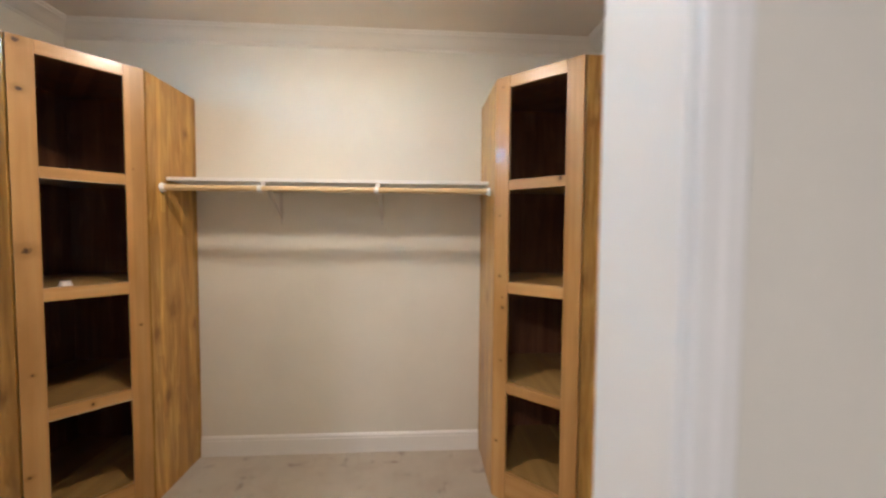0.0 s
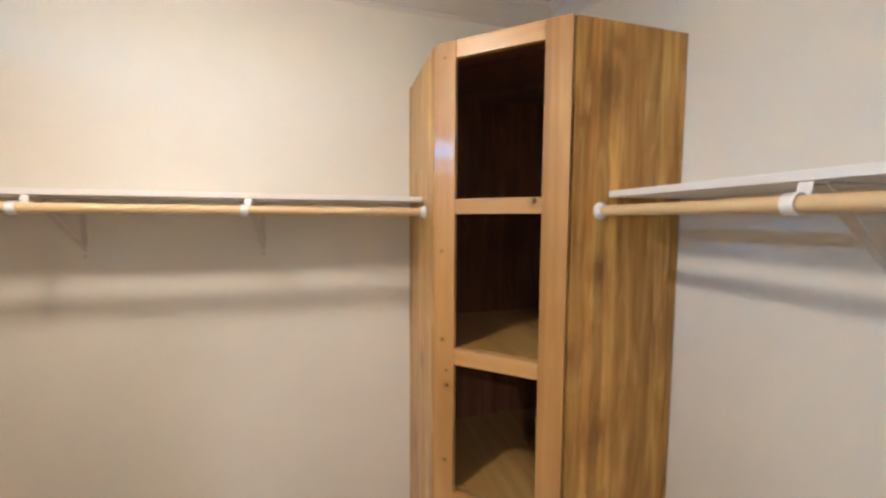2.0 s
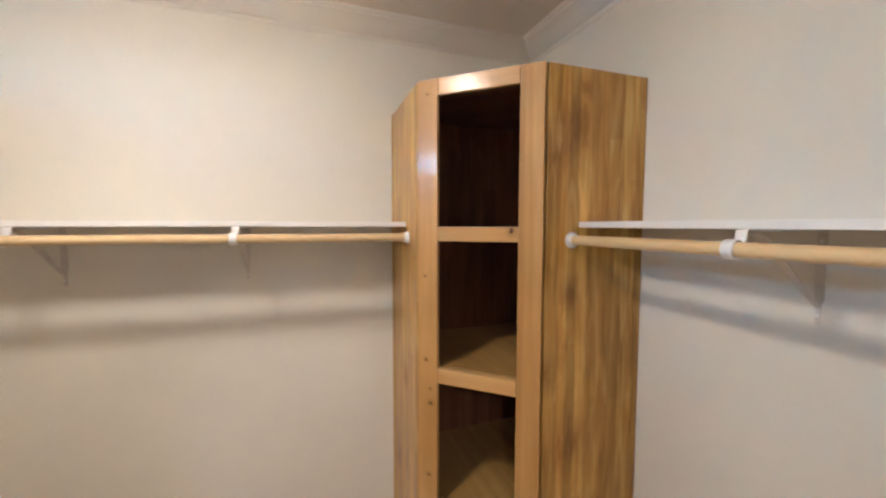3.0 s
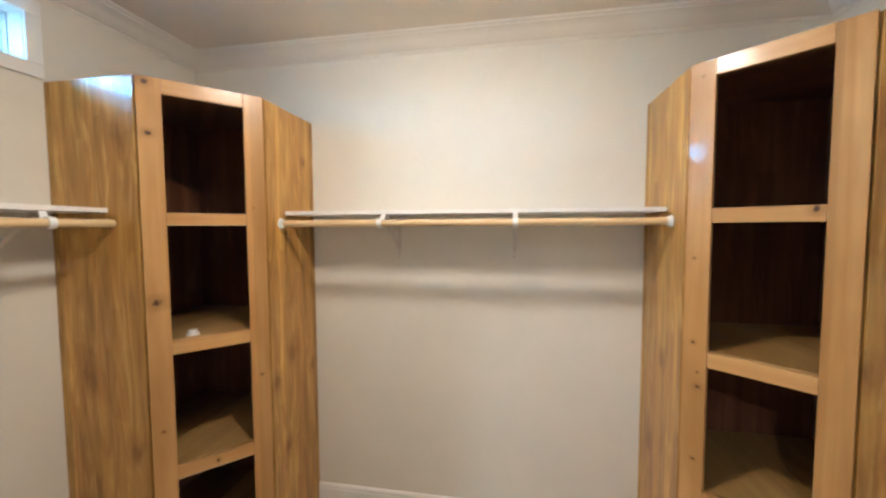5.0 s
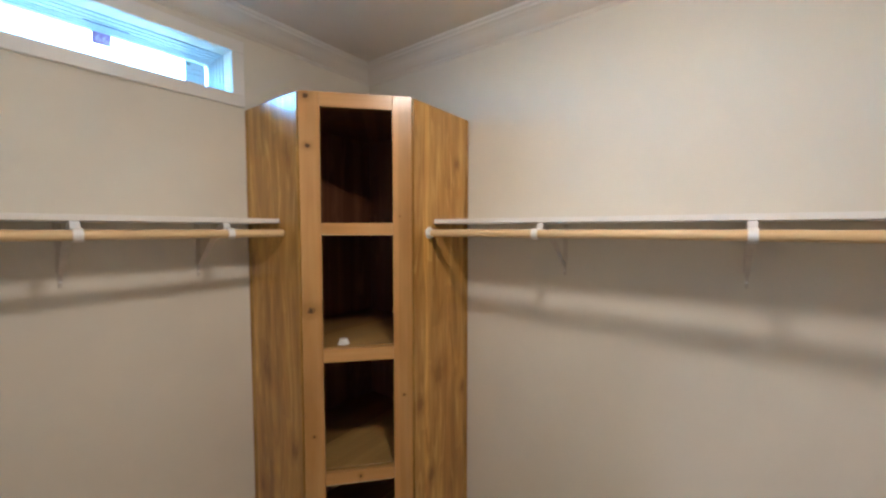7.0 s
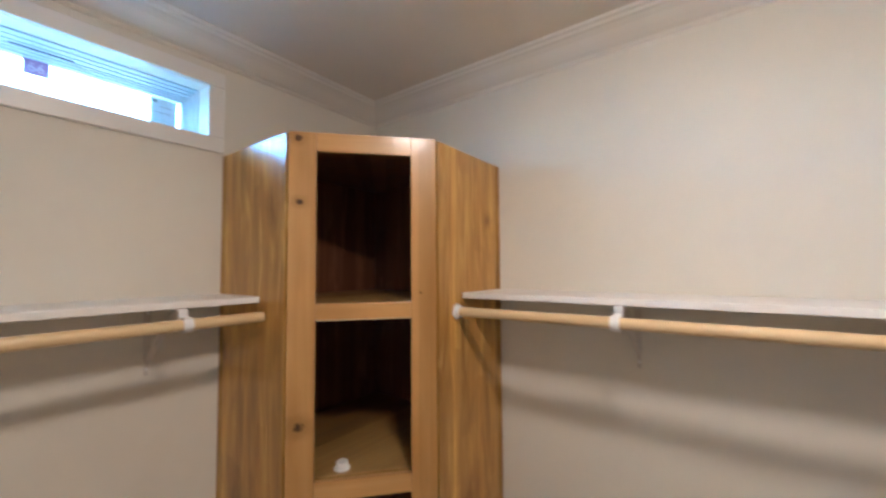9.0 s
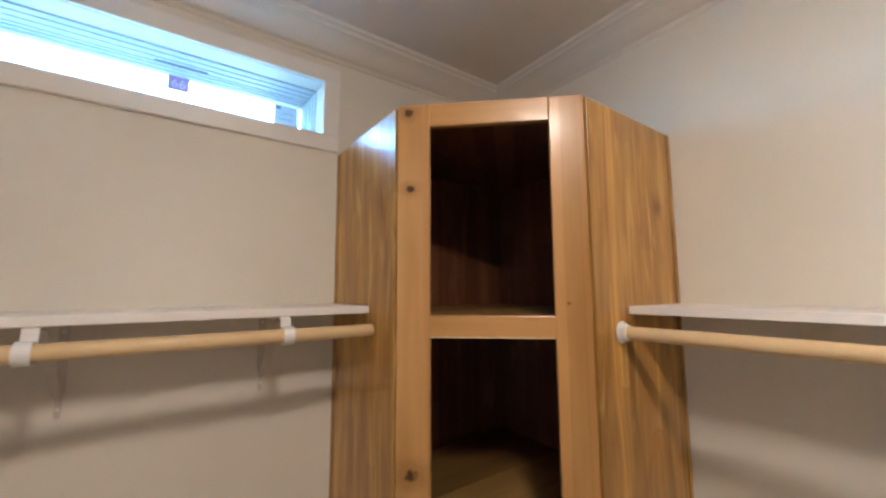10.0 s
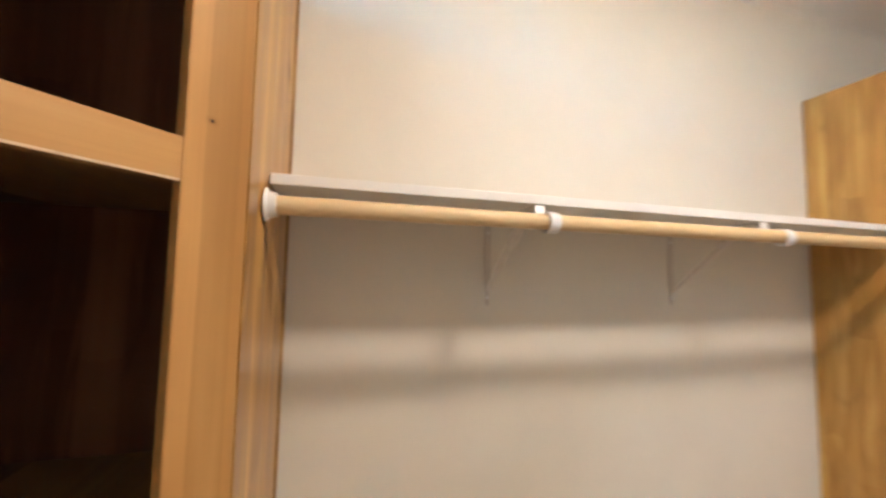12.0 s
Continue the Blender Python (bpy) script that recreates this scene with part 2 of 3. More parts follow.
STILE = {
    "left_a": wood("honey_pine_knotty", *HONEY, knots=((0.030, 2.196, 0.012), (0.033, 2.000, 0.011), (0.036, 1.333, 0.019), (0.040, 0.80, 0.006), (0.02, 0.36, 0.008))),
    "left_b": wood("honey_pine_clear", *HONEY, sheen=0.17, bands=(0.0, 0.081, ((0.30, 1.08), (0.82, 0.86), (1.0, 0.98))), knots=((0.045, 0.95, 0.005), (0.03, 1.72, 0.003))),
    "right_a": wood("honey_pine_straight", *HONEY, bands=(0.0, 0.081, ((0.35, 0.98), (0.75, 1.06), (1.0, 0.92)))),
    "right_b": wood("honey_pine_pin_knots", *HONEY, knots=((0.040, 2.165, 0.004), (0.050, 1.51, 0.004), (0.046, 1.195, 0.006), (0.026, 1.03, 0.009), (0.029, 1.085, 0.004), (0.034, 0.75, 0.006), (0.055, 0.31, 0.006))),
}
PALE_EDGE = plain("pale_edge_strip", (0.66, 0.52, 0.33), 0.6, 0, 0.25, 60)
RAIL = wood("honey_pine_rail", *HONEY, axis="x", coat=0.28, sheen=0.16)
RAIL_KNOT = wood("honey_pine_rail_knot", *HONEY, axis="x", coat=0.28, sheen=0.16, knots=((0.028, 0.145, 0.007),))
RAIL_END = wood("honey_pine_rail_dark_end", *HONEY, axis="x", coat=0.28, sheen=0.16, knots=((0.04, 0.022, 0.012),))
GOLD = ((0.30, 0.148, 0.021), (0.50, 0.290, 0.047), (0.67, 0.440, 0.102))
SIDE_U, BACK_U = (-1.172, -0.755), (-0.753 - 0.447, -0.753)
BOARDS = {
    key: wood("golden_board_" + key, *GOLD, strip=0.045, coat=0.3, gloss=0.34, figure=2.4, wander=0.03, lengthwise=2.6, soft_knots=k, bands=b)
    for key, k, b in (
        ("window_side", ((0.15 - 0.762, 1.02, 0.022), (0.33 - 0.762, 1.98, 0.016), (0.35 - 0.762, 0.72, 0.016), (0.04 - 0.762, 1.50, 0.014), (0.08 - 0.762, 0.45, 0.015)),
         (-0.762, -0.333, ((0.08, 0.70), (0.16, 1.22), (0.30, 0.95), (0.42, 0.86), (0.50, 1.20), (0.63, 0.92), (0.75, 1.16), (0.90, 0.92), (1.0, 0.80)))),
        ("window_back", ((0.733 - 0.24, 1.00, 0.022), (0.733 - 0.38, 0.88, 0.012), (0.733 - 0.05, 0.85, 0.010), (0.733 - 0.10, 1.98, 0.010), (0.733 - 0.30, 0.52, 0.014)),
         (0.304, 0.733, ((0.05, 0.68), (0.19, 0.88), (0.27, 1.36), (0.42, 0.90), (0.58, 1.04), (0.66, 1.24), (0.80, 0.92), (0.90, 1.06), (1.0, 0.72)))),
        ("plain_side", ((-0.28 - 0.755, 2.03, 0.030), (-0.255 - 0.755, 2.15, 0.015), (-0.37 - 0.755, 1.92, 0.014), (-0.30 - 0.755, 1.46, 0.014), (-0.29 - 0.755, 0.95, 0.026), (-0.40 - 0.755, 1.20, 0.015), (-0.20 - 0.755, 0.55, 0.016)),
         (*SIDE_U, ((0.07, 0.80), (0.155, 0.92), (0.228, 1.34), (0.33, 0.82), (0.44, 1.22), (0.55, 0.96), (0.60, 1.22), (0.73, 0.96), (0.87, 0.82), (0.92, 1.18), (1.0, 0.70)))),
        ("plain_back", ((-0.753 - 0.25, 1.05, 0.014), (-0.753 - 0.12, 0.62, 0.014)),
         (*BACK_U, ((0.12, 0.86), (0.30, 1.12), (0.48, 0.94), (0.62, 1.10), (0.85, 0.92), (1.0, 0.80)))),
    )
}
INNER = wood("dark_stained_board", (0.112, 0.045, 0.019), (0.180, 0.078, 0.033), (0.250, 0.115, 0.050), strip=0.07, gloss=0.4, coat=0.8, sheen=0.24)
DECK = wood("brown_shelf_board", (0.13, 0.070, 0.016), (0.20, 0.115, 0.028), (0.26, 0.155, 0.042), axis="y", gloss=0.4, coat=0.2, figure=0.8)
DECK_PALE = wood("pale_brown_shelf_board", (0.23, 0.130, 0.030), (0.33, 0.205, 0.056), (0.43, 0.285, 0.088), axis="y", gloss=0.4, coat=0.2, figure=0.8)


# ---- mesh helpers ----
def add_box(bm, lo, hi, bevel=0.0, segments=1):
    made = bmesh.ops.create_cube(bm, size=1.0)["verts"]
    for v in made:
        v.co = Vector([lo[i] + (v.co[i] + 0.5) * (hi[i] - lo[i]) for i in range(3)])
    if bevel:
        edges = list({e for v in made for e in v.link_edges})
        bmesh.ops.bevel(bm, geom=edges, offset=bevel, segments=segments, profile=0.5, affect="EDGES")
    return bm


def box(lo, hi, bevel=0.0, segments=1):
    return add_box(bmesh.new(), lo, hi, bevel, segments)


def slab(points, z0, z1, bevel=0.0):
    """A flat board with the outline points (x, y), from z0 to z1."""
    bm = bmesh.new()
    face = bm.faces.new([bm.verts.new((x, y, z0)) for x, y in points])
    top = bmesh.ops.extrude_face_region(bm, geom=[face])["geom"]
    bmesh.ops.translate(bm, verts=[g for g in top if isinstance(g, bmesh.types.BMVert)], vec=(0, 0, z1 - z0))
    bmesh.ops.recalc_face_normals(bm, faces=bm.faces)
    if bevel:
        bmesh.ops.bevel(bm, geom=bm.edges[:], offset=bevel, segments=1, affect="EDGES")
    return bm


def tube(bm, a, b, r, sides=24, r2=None):
    """A closed round bar from a to b."""
    a, b = Vector(a), Vector(b)
    m = Matrix.Translation((a + b) / 2) @ (b - a).to_track_quat("Z", "Y").to_matrix().to_4x4()
    bmesh.ops.create_cone(bm, cap_ends=True, segments=sides, radius1=r, radius2=r if r2 is None else r2, depth=(b - a).length, matrix=m)
    return bm


def ribbon(path, width, thick, foot=None):
    """A bent metal strap: path of (u, z), width along the second axis, tapering to foot at its start. u runs along local x."""
    bm = bmesh.new()
    pts = [Vector((u, 0, z)) for u, z in path]
    rings = []
    for i, p in enumerate(pts):
        d = (pts[min(i + 1, len(pts) - 1)] - pts[max(i - 1, 0)]).normalized()
        n = Vector((-d.z, 0, d.x)) * thick / 2
        share = 1.0 if foot is None else min(1.0, i / (len(pts) - 3))
        s = Vector((0, ((1 - share) * (foot or 0.0) + share * width) / 2, 0))
        rings.append([bm.verts.new(p + a) for a in (n + s, n - s, -n - s, -n + s)])
    for r0, r1 in zip(rings, rings[1:]):
        for k in range(4):
            bm.faces.new((r0[k], r0[(k + 1) % 4], r1[(k + 1) % 4], r1[k]))
    bm.faces.new(rings[0][::-1])
    bm.faces.new(rings[-1])
    bmesh.ops.recalc_face_normals(bm, faces=bm.faces)
    return bm


def mesh(name, bm, material, smooth=False):
    me = bpy.data.meshes.new(name)
    if smooth:
        for f in bm.faces:
            f.smooth = True
    bm.to_mesh(me)
    bm.free()
    me.materials.append(material)
    if smooth:
        me.set_sharp_from_angle(angle=radians(35))
    return me


def part(name, bm, material, parent, label="", m=None, smooth=False):
    ob = new(name, mesh(name, bm, material, smooth))
    ob.parent = parent
    if m is not None:
        ob.matrix_local = m
    return tagged(ob, label)


def solid(name, bm, material, label, category, kind="", m=None, smooth=False):
    ob = new(name, mesh(name, bm, material, smooth))
    if m is not None:
        ob.matrix_world = m
    return tagged(ob, label, category, "", kind)


def thing(name, label, category, m=None, group="", kind=""):
    ob = new(name)
    ob.empty_display_size = 0.1
    if m is not None:
        ob.matrix_world = m
    return tagged(ob, label, category, group, kind)


def grid_wall(us, zs, holes, axis, at, thick):
    """A wall in the plane axis = at, thick the other way, with the cells named in holes left open."""
    bm = bmesh.new()
    nu, nz = len(us) - 1, len(zs) - 1

    def vert(i, j, k):
        d = at + (thick if k else 0.0)
        return (d, us[i], zs[j]) if axis == "x" else (us[i], d, zs[j])

    vs = {(i, j, k): bm.verts.new(vert(i, j, k)) for i in range(nu + 1) for j in range(nz + 1) for k in (0, 1)}
    solid_cell = lambda i, j: 0 <= i < nu and 0 <= j < nz and (i, j) not in holes
    for i in range(nu):
        for j in range(nz):
            if (i, j) in holes:
                continue
            for k in (0, 1):
                bm.faces.new([vs[a, b, k] for a, b in ((i, j), (i + 1, j), (i + 1, j + 1), (i, j + 1))])
            for (a, b), (p, q) in (((i - 1, j), ((i, j), (i, j + 1))), ((i + 1, j), ((i + 1, j), (i + 1, j + 1))),
                                   ((i, j - 1), ((i, j), (i + 1, j))), ((i, j + 1), ((i, j + 1), (i + 1, j + 1)))):
                if not solid_cell(a, b):
                    bm.faces.new((vs[(*p, 0)], vs[(*q, 0)], vs[(*q, 1)], vs[(*p, 1)]))
    bmesh.ops.recalc_face_normals(bm, faces=bm.faces)
    return bm


def sweep(profile, a, b, inward):
    """A moulding: profile of (out, z) carried from a to b along a wall whose room side is inward (x, y)."""
    bm = bmesh.new()
    ends = [[bm.verts.new((p[0] + inward[0] * o, p[1] + inward[1] * o, z)) for o, z in profile] for p in (a, b)]
    n = len(profile)
    for k in range(n):
        bm.faces.new((ends[0][k], ends[0][(k + 1) % n], ends[1][(k + 1) % n], ends[1][k]))
    bm.faces.new(ends[0][::-1])
    bm.faces.new(ends[1])
    bmesh.ops.recalc_face_normals(bm, faces=bm.faces)
    return bm


def ring_moulding(profile, x0, x1, y0, y1):
    """A moulding round a room, mitred at its corners."""
    bm = bmesh.new()
    rings = [[bm.verts.new(c) for c in ((x0 + o, y0 + o, z), (x1 - o, y0 + o, z), (x1 - o, y1 - o, z), (x0 + o, y1 - o, z))] for o, z in profile]
    n = len(profile)
    for k in range(n):
        r0, r1 = rings[k], rings[(k + 1) % n]
        for c in range(4):
            bm.faces.new((r0[c], r0[(c + 1) % 4], r1[(c + 1) % 4], r1[c]))
    bmesh.ops.recalc_face_normals(bm, faces=bm.faces)
    return bm


# ---- large structure ----
T = 0.12
solid("ground", box((-60, -60, -0.6), (60, 60, -0.35)), plain("dry_soil", (0.20, 0.17, 0.12), 0.9, 0, 0.4, 3), "bare brown soil around the house", "ground", "structure")
solid("floor", box((HALL[0] - T, HALL[2] - T, -0.36), (HALL[1] + T, YF + T, 0.0)), CARPET, "beige-grey cut pile carpet with faint stains", "carpet", "structure")
solid("wall_north", grid_wall((XL - 0.2, XR + T), (0.0, 2.75), (), "y", YF, T), WALL, "cream painted closet wall behind the long shelf", "wall", "structure")
solid("wall_west", grid_wall((YN, WIN[0], WIN[1], YF), (0.0, WIN[2], WIN[3], 2.75), {(1, 1)}, "x", XL, -0.2), WALL, "cream painted closet wall with a high narrow window", "wall", "structure")
solid("wall_east", grid_wall((YN, YF), (0.0, 2.75), (), "x", XR, T), WALL, "cream painted closet wall with a hanging shelf", "wall", "structure")
solid("wall_south", grid_wall((HALL[0] - 0.2, DOOR_L - 0.02, DOOR_R + 0.02, HALL[1] + T), (0.0, DOOR_H + 0.02, 2.75), {(1, 0)}, "y", YN, YO - YN), WALL, "cream painted wall with the closet doorway", "wall", "structure")
solid("ceiling", box((XL - 0.2, YN, ZC), (XR + T, YF + T, 2.75)), CEILING, "matt beige painted closet ceiling", "ceiling", "structure")
# hall behind the doorway
solid("hall_wall_west", grid_wall((HALL[2], YO), (0.0, 2.75), (), "x", HALL[0], -0.2), WALL, "cream painted hall wall", "wall", "structure")
solid("hall_wall_east", grid_wall((HALL[2], YO), (0.0, 2.75), (), "x", HALL[1], T), WALL, "cream painted hall wall", "wall", "structure")
solid("hall_wall_south", grid_wall((HALL[0] - 0.2, HALL[1] + T), (0.0, 2.75), (), "y", HALL[2], -T), WALL, "cream painted hall wall", "wall", "structure")
solid("hall_ceiling", box((HALL[0] - 0.2, HALL[2] - T, ZC), (HALL[1] + T, YN - 0.001, 2.75)), CEILING, "matt beige painted hall ceiling", "ceiling", "structure")

CROWN = ((0.0, ZC - 0.001), (0.0, 2.545), (0.002, 2.545), (0.008, 2.550), (0.012, 2.556), (0.028, 2.562), (0.050, 2.573), (0.074, 2.587), (0.094, 2.595), (0.106, 2.598), (0.112, 2.604), (0.124, 2.607), (0.130, ZC - 0.001))
solid("crown_moulding", ring_moulding(CROWN, XL, XR, YN, YF), CROWN_PAINT, "off-white crown moulding round the ceiling", "moulding", "structure")

BASE = ((0.0, 0.0), (0.014, 0.0), (0.014, 0.096), (0.011, 0.103), (0.013, 0.112), (0.006, 0.124), (0.0, 0.126))
solid("baseboard_north", sweep(BASE, (-2.082, YF), (-0.326, YF), (0, -1)), TRIM, "off-white wooden baseboard under the long wall", "baseboard", "structure")
solid("baseboard_west", sweep(BASE, (XL, YN), (XL, 3.646), (1, 0)), TRIM, "off-white wooden baseboard", "baseboard", "structure")
solid("baseboard_east", sweep(BASE, (XR, YN), (XR, 3.654), (-1, 0)), TRIM, "off-white wooden baseboard", "baseboard", "structure")


def doorway():
    door = thing("door_1", "white painted door frame without a door leaf", "door frame", kind="structure")
    y0, y1 = YO - 0.002, YN + 0.002
    jamb = 0.019
    for name, x0, x1 in (("jamb", DOOR_L - jamb, DOOR_L), ("jamb", DOOR_R, DOOR_R + jamb)):
        part(name, box((x0, y0, 0.0), (x1, y1, DOOR_H), 0.0015), TRIM, door)
    part("head_jamb", box((DOOR_L - jamb, y0, DOOR_H + 0.0005), (DOOR_R + jamb, y1, DOOR_H + jamb), 0.0015), TRIM, door)
    prof = ((0.0, 0.0), (0.009, 0.0), (0.011, 0.003), (0.012, 0.018), (0.014, 0.022), (0.015, 0.036), (0.011, 0.041), (0.0, 0.041))
    for yw, s in ((YO, -1), (YN, 1)):
        for xe, d in ((DOOR_L - 0.006, -1), (DOOR_R + 0.006, 1)):
            bm = bmesh.new()
            ends = [[bm.verts.new((xe + d * w, yw + s * (o + 0.001), z)) for o, w in prof] for z in (0.0, DOOR_H + 0.006)]
            n = len(prof)
            for k in range(n):
                bm.faces.new((ends[0][k], ends[0][(k + 1) % n], ends[1][(k + 1) % n], ends[1][k]))
            bm.faces.new(ends[0]), bm.faces.new(ends[1])
            bmesh.ops.recalc_face_normals(bm, faces=bm.faces)
            part("casing", bm, TRIM, door)
        lo, hi = sorted((yw + s * 0.001, yw + s * 0.016))
        part("head_casing", box((DOOR_L - 0.047, lo, DOOR_H + 0.0065), (DOOR_R + 0.047, hi, DOOR_H + 0.047), 0.003, 2), TRIM, door)


doorway()


def window():
    """The high narrow window: casing, deep painted reveal, stepped vinyl frame and one pane."""
    y0, y1, z0, z1 = WIN
    win = thing("window_1", "high narrow window with white casing and stepped vinyl frame", "window", kind="structure")
    w, px = 0.055, XL + 0.013
    part("casing", box((XL + 0.0005, y0 - w, z0 - w), (px, y1 + w, z0 - 0.0005), 0.002), TRIM, win)
    part("casing", box((XL + 0.0005, y0 - w, z1 + 0.0005), (px, y1 + w, z1 + w), 0.002), TRIM, win)
    part("casing", box((XL + 0.0005, y0 - w, z0), (px, y0 - 0.0005, z1), 0.002), TRIM, win)
    part("casing", box((XL + 0.0005, y1 + 0.0005, z0), (px, y1 + w, z1), 0.002), TRIM, win)
    rings = (
        ("window_frame", ((0.0005, -0.070), (0.004, -0.072), (0.006, -0.094), (0.0085, -0.0945), (0.009, -0.118), (0.0005, -0.118))),
        ("window_frame", ((0.0005, -0.1185), (0.0112, -0.1185), (0.0125, -0.140), (0.015, -0.1405), (0.016, -0.152), (0.0005, -0.152))),
        ("sash", ((0.0005, -0.1525), (0.018, -0.1525), (0.021, -0.164), (0.0235, -0.1645), (0.025, -0.176), (0.025, -0.197), (0.0005, -0.197))),
    )
    for name, prof in rings:
        bm = bmesh.new()
        loops = [[bm.verts.new((XL + x, y, z)) for y, z in ((y0 + o, z0 + o), (y1 - o, z0 + o), (y1 - o, z1 - 1.1 * o), (y0 + o, z1 - 1.1 * o))] for o, x in prof]
        for k in range(len(prof)):
            a, b = loops[k], loops[(k + 1) % len(prof)]
            for c in range(4):
                bm.faces.new((a[c], a[(c + 1) % 4], b[(c + 1) % 4], b[c]))
        bmesh.ops.recalc_face_normals(bm, faces=bm.faces)
        part(name, bm, VINYL, win)
    pane = part("pane", box((XL - 0.186, y0 + 0.024, z0 + 0.024), (XL - 0.182, y1 - 0.024, z1 - 0.0265)), GLASS, win)
    pane.visible_shadow = False
    part("latch", box((XL - 0.136, 3.125, z1 - 0.0165), (XL - 0.131, 3.262, z1 - 0.0125)), plain("grey_latch", (0.16, 0.17, 0.19), 0.4), win, "thin dark latch strip")
    gx = XL - 0.1815
    tag = part("sticker", box((gx, 3.158, 2.386), (gx + 0.0006, 3.216, 2.434)), plain("purple_print", (0.40, 0.27, 0.54), 0.5, 0, 0.15, 300), win, "small purple sticker printed 66")
    curve = bpy.data.curves.new("digits", "FONT")
    curve.body, curve.size, curve.align_x, curve.align_y = "66", 0.040, "CENTER", "CENTER"
    tmp = new("digits", curve)
    me = bpy.data.meshes.new_from_object(tmp.evaluated_get(bpy.context.evaluated_depsgraph_get()))
    bpy.data.objects.remove(tmp)
    me.materials.append(plain("pale_print", (0.75, 0.68, 0.85), 0.5))
    txt = new("digits", me)
    txt.parent = tag
    txt.matrix_local = Matrix(((0, 0, 1, gx + 0.0011), (1, 0, 0, 3.187), (0, 1, 0, 2.409), (0, 0, 0, 1)))
    lab = part("label", box((gx, 3.472, 2.32), (gx + 0.0005, 3.556, 2.429)), plain("pale_blue_paper", (0.60, 0.72, 0.80), 0.6), win, "pale blue paper label on the glass")
    ink = plain("grey_ink", (0.20, 0.27, 0.33), 0.6)
    part("printed_mark", box((gx + 0.0009, 3.478, 2.412), (gx + 0.0012, 3.494, 2.423)), ink, lab)
    for k, (a, b, z) in enumerate(((3.500, 3.540, 2.398), (3.482, 3.535, 2.376))):
        part("printed_line", box((gx + 0.0009, a, z), (gx + 0.0012, b, z + 0.002)), ink, lab)


window()


# ---- corner cabinets ----
ROWS_Z = ((0.634, 0.581), (1.166, 1.110), (1.691, 1.640))       # tops and undersides of the middle rails
TOP_Z, OPEN_TOP, OPEN_LOW = 2.217, 2.158, 0.153


def cabinet(label, corner, A, B, stiles, rails, side, boards):
    """A tall corner cabinet. corner: where the walls meet; A: front corner on the side-wall panel, B: on the far-wall panel,
    both from the corner; side: +1 when the cabinet lies on the west wall, -1 on the east wall."""
    cab = thing("corner_cabinet", label, "cabinet", pose(*corner, 0.0), "corner cabinets")
    g, th = 0.002, 0.018
    A, B = Vector(A), Vector(B)
    along = (B - A).normalized()
    length = (B - A).length
    out = Vector((along.y, -along.x)) * side
    # side panels, set 3 mm back from the stiles' outer edges
    a2, b2 = A - out * 0.019, B - out * 0.019
    lo = (min(g * side, a2.x), A.y + 0.001, 0.0)
    hi = (max(g * side, a2.x), A.y + 0.001 + th, TOP_Z - 0.002)
    part("side_panel", box(lo, hi, 0.001), BOARDS[boards + "_side"], cab, "golden board side panel against the side wall")
    xs = sorted((B.x - side * 0.001, B.x - side * (0.001 + th)))
    part("side_panel", box((xs[0], b2.y, 0.0), (xs[1], -g, TOP_Z - 0.002), 0.001), BOARDS[boards + "_back"], cab, "golden board side panel against the long wall")
    # edge strips at the wall
    part("edge_strip", box((min(g * side, side * 0.02), A.y - 0.002, 0.0), (max(g * side, side * 0.02), A.y + 0.0015, TOP_Z - 0.004), 0.001), BOARDS[boards + "_back"], cab)
    xs2 = sorted((B.x - side * 0.0015, B.x + side * 0.003))
    part("edge_strip", box((xs2[0], -0.020, 0.0), (xs2[1], -g, TOP_Z - 0.004), 0.001), BOARDS[boards + "_back"], cab)
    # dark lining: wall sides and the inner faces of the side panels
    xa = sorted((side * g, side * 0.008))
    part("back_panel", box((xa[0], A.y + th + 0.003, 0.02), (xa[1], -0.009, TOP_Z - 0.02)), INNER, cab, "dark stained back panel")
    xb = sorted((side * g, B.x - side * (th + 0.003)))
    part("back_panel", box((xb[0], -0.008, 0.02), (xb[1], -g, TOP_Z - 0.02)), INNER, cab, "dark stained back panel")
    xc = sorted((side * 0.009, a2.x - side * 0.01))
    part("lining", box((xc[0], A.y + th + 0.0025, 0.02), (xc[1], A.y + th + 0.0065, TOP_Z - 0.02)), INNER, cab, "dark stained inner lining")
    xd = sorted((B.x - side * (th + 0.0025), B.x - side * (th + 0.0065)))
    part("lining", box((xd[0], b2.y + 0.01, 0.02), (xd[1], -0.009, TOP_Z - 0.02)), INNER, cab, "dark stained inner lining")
    # boards
    i = side * 0.009
    inner_a, inner_b = A - out * 0.0195, B - out * 0.0195
    outline = [(i, -0.009), (i, A.y + th + 0.007), (inner_a.x - side * 0.016, A.y + th + 0.007), (B.x - side * (th + 0.007), inner_b.y + 0.016), (B.x - side * (th + 0.007), -0.009)]
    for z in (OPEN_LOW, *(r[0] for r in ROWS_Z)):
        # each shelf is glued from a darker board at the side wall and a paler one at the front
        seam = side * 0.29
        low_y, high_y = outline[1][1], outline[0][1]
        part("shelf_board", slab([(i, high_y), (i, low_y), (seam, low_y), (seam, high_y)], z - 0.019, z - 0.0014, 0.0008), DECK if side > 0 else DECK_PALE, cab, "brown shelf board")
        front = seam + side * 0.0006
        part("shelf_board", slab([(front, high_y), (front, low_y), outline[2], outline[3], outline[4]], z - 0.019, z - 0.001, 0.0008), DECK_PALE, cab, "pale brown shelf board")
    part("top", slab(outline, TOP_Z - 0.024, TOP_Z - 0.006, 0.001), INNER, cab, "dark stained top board")
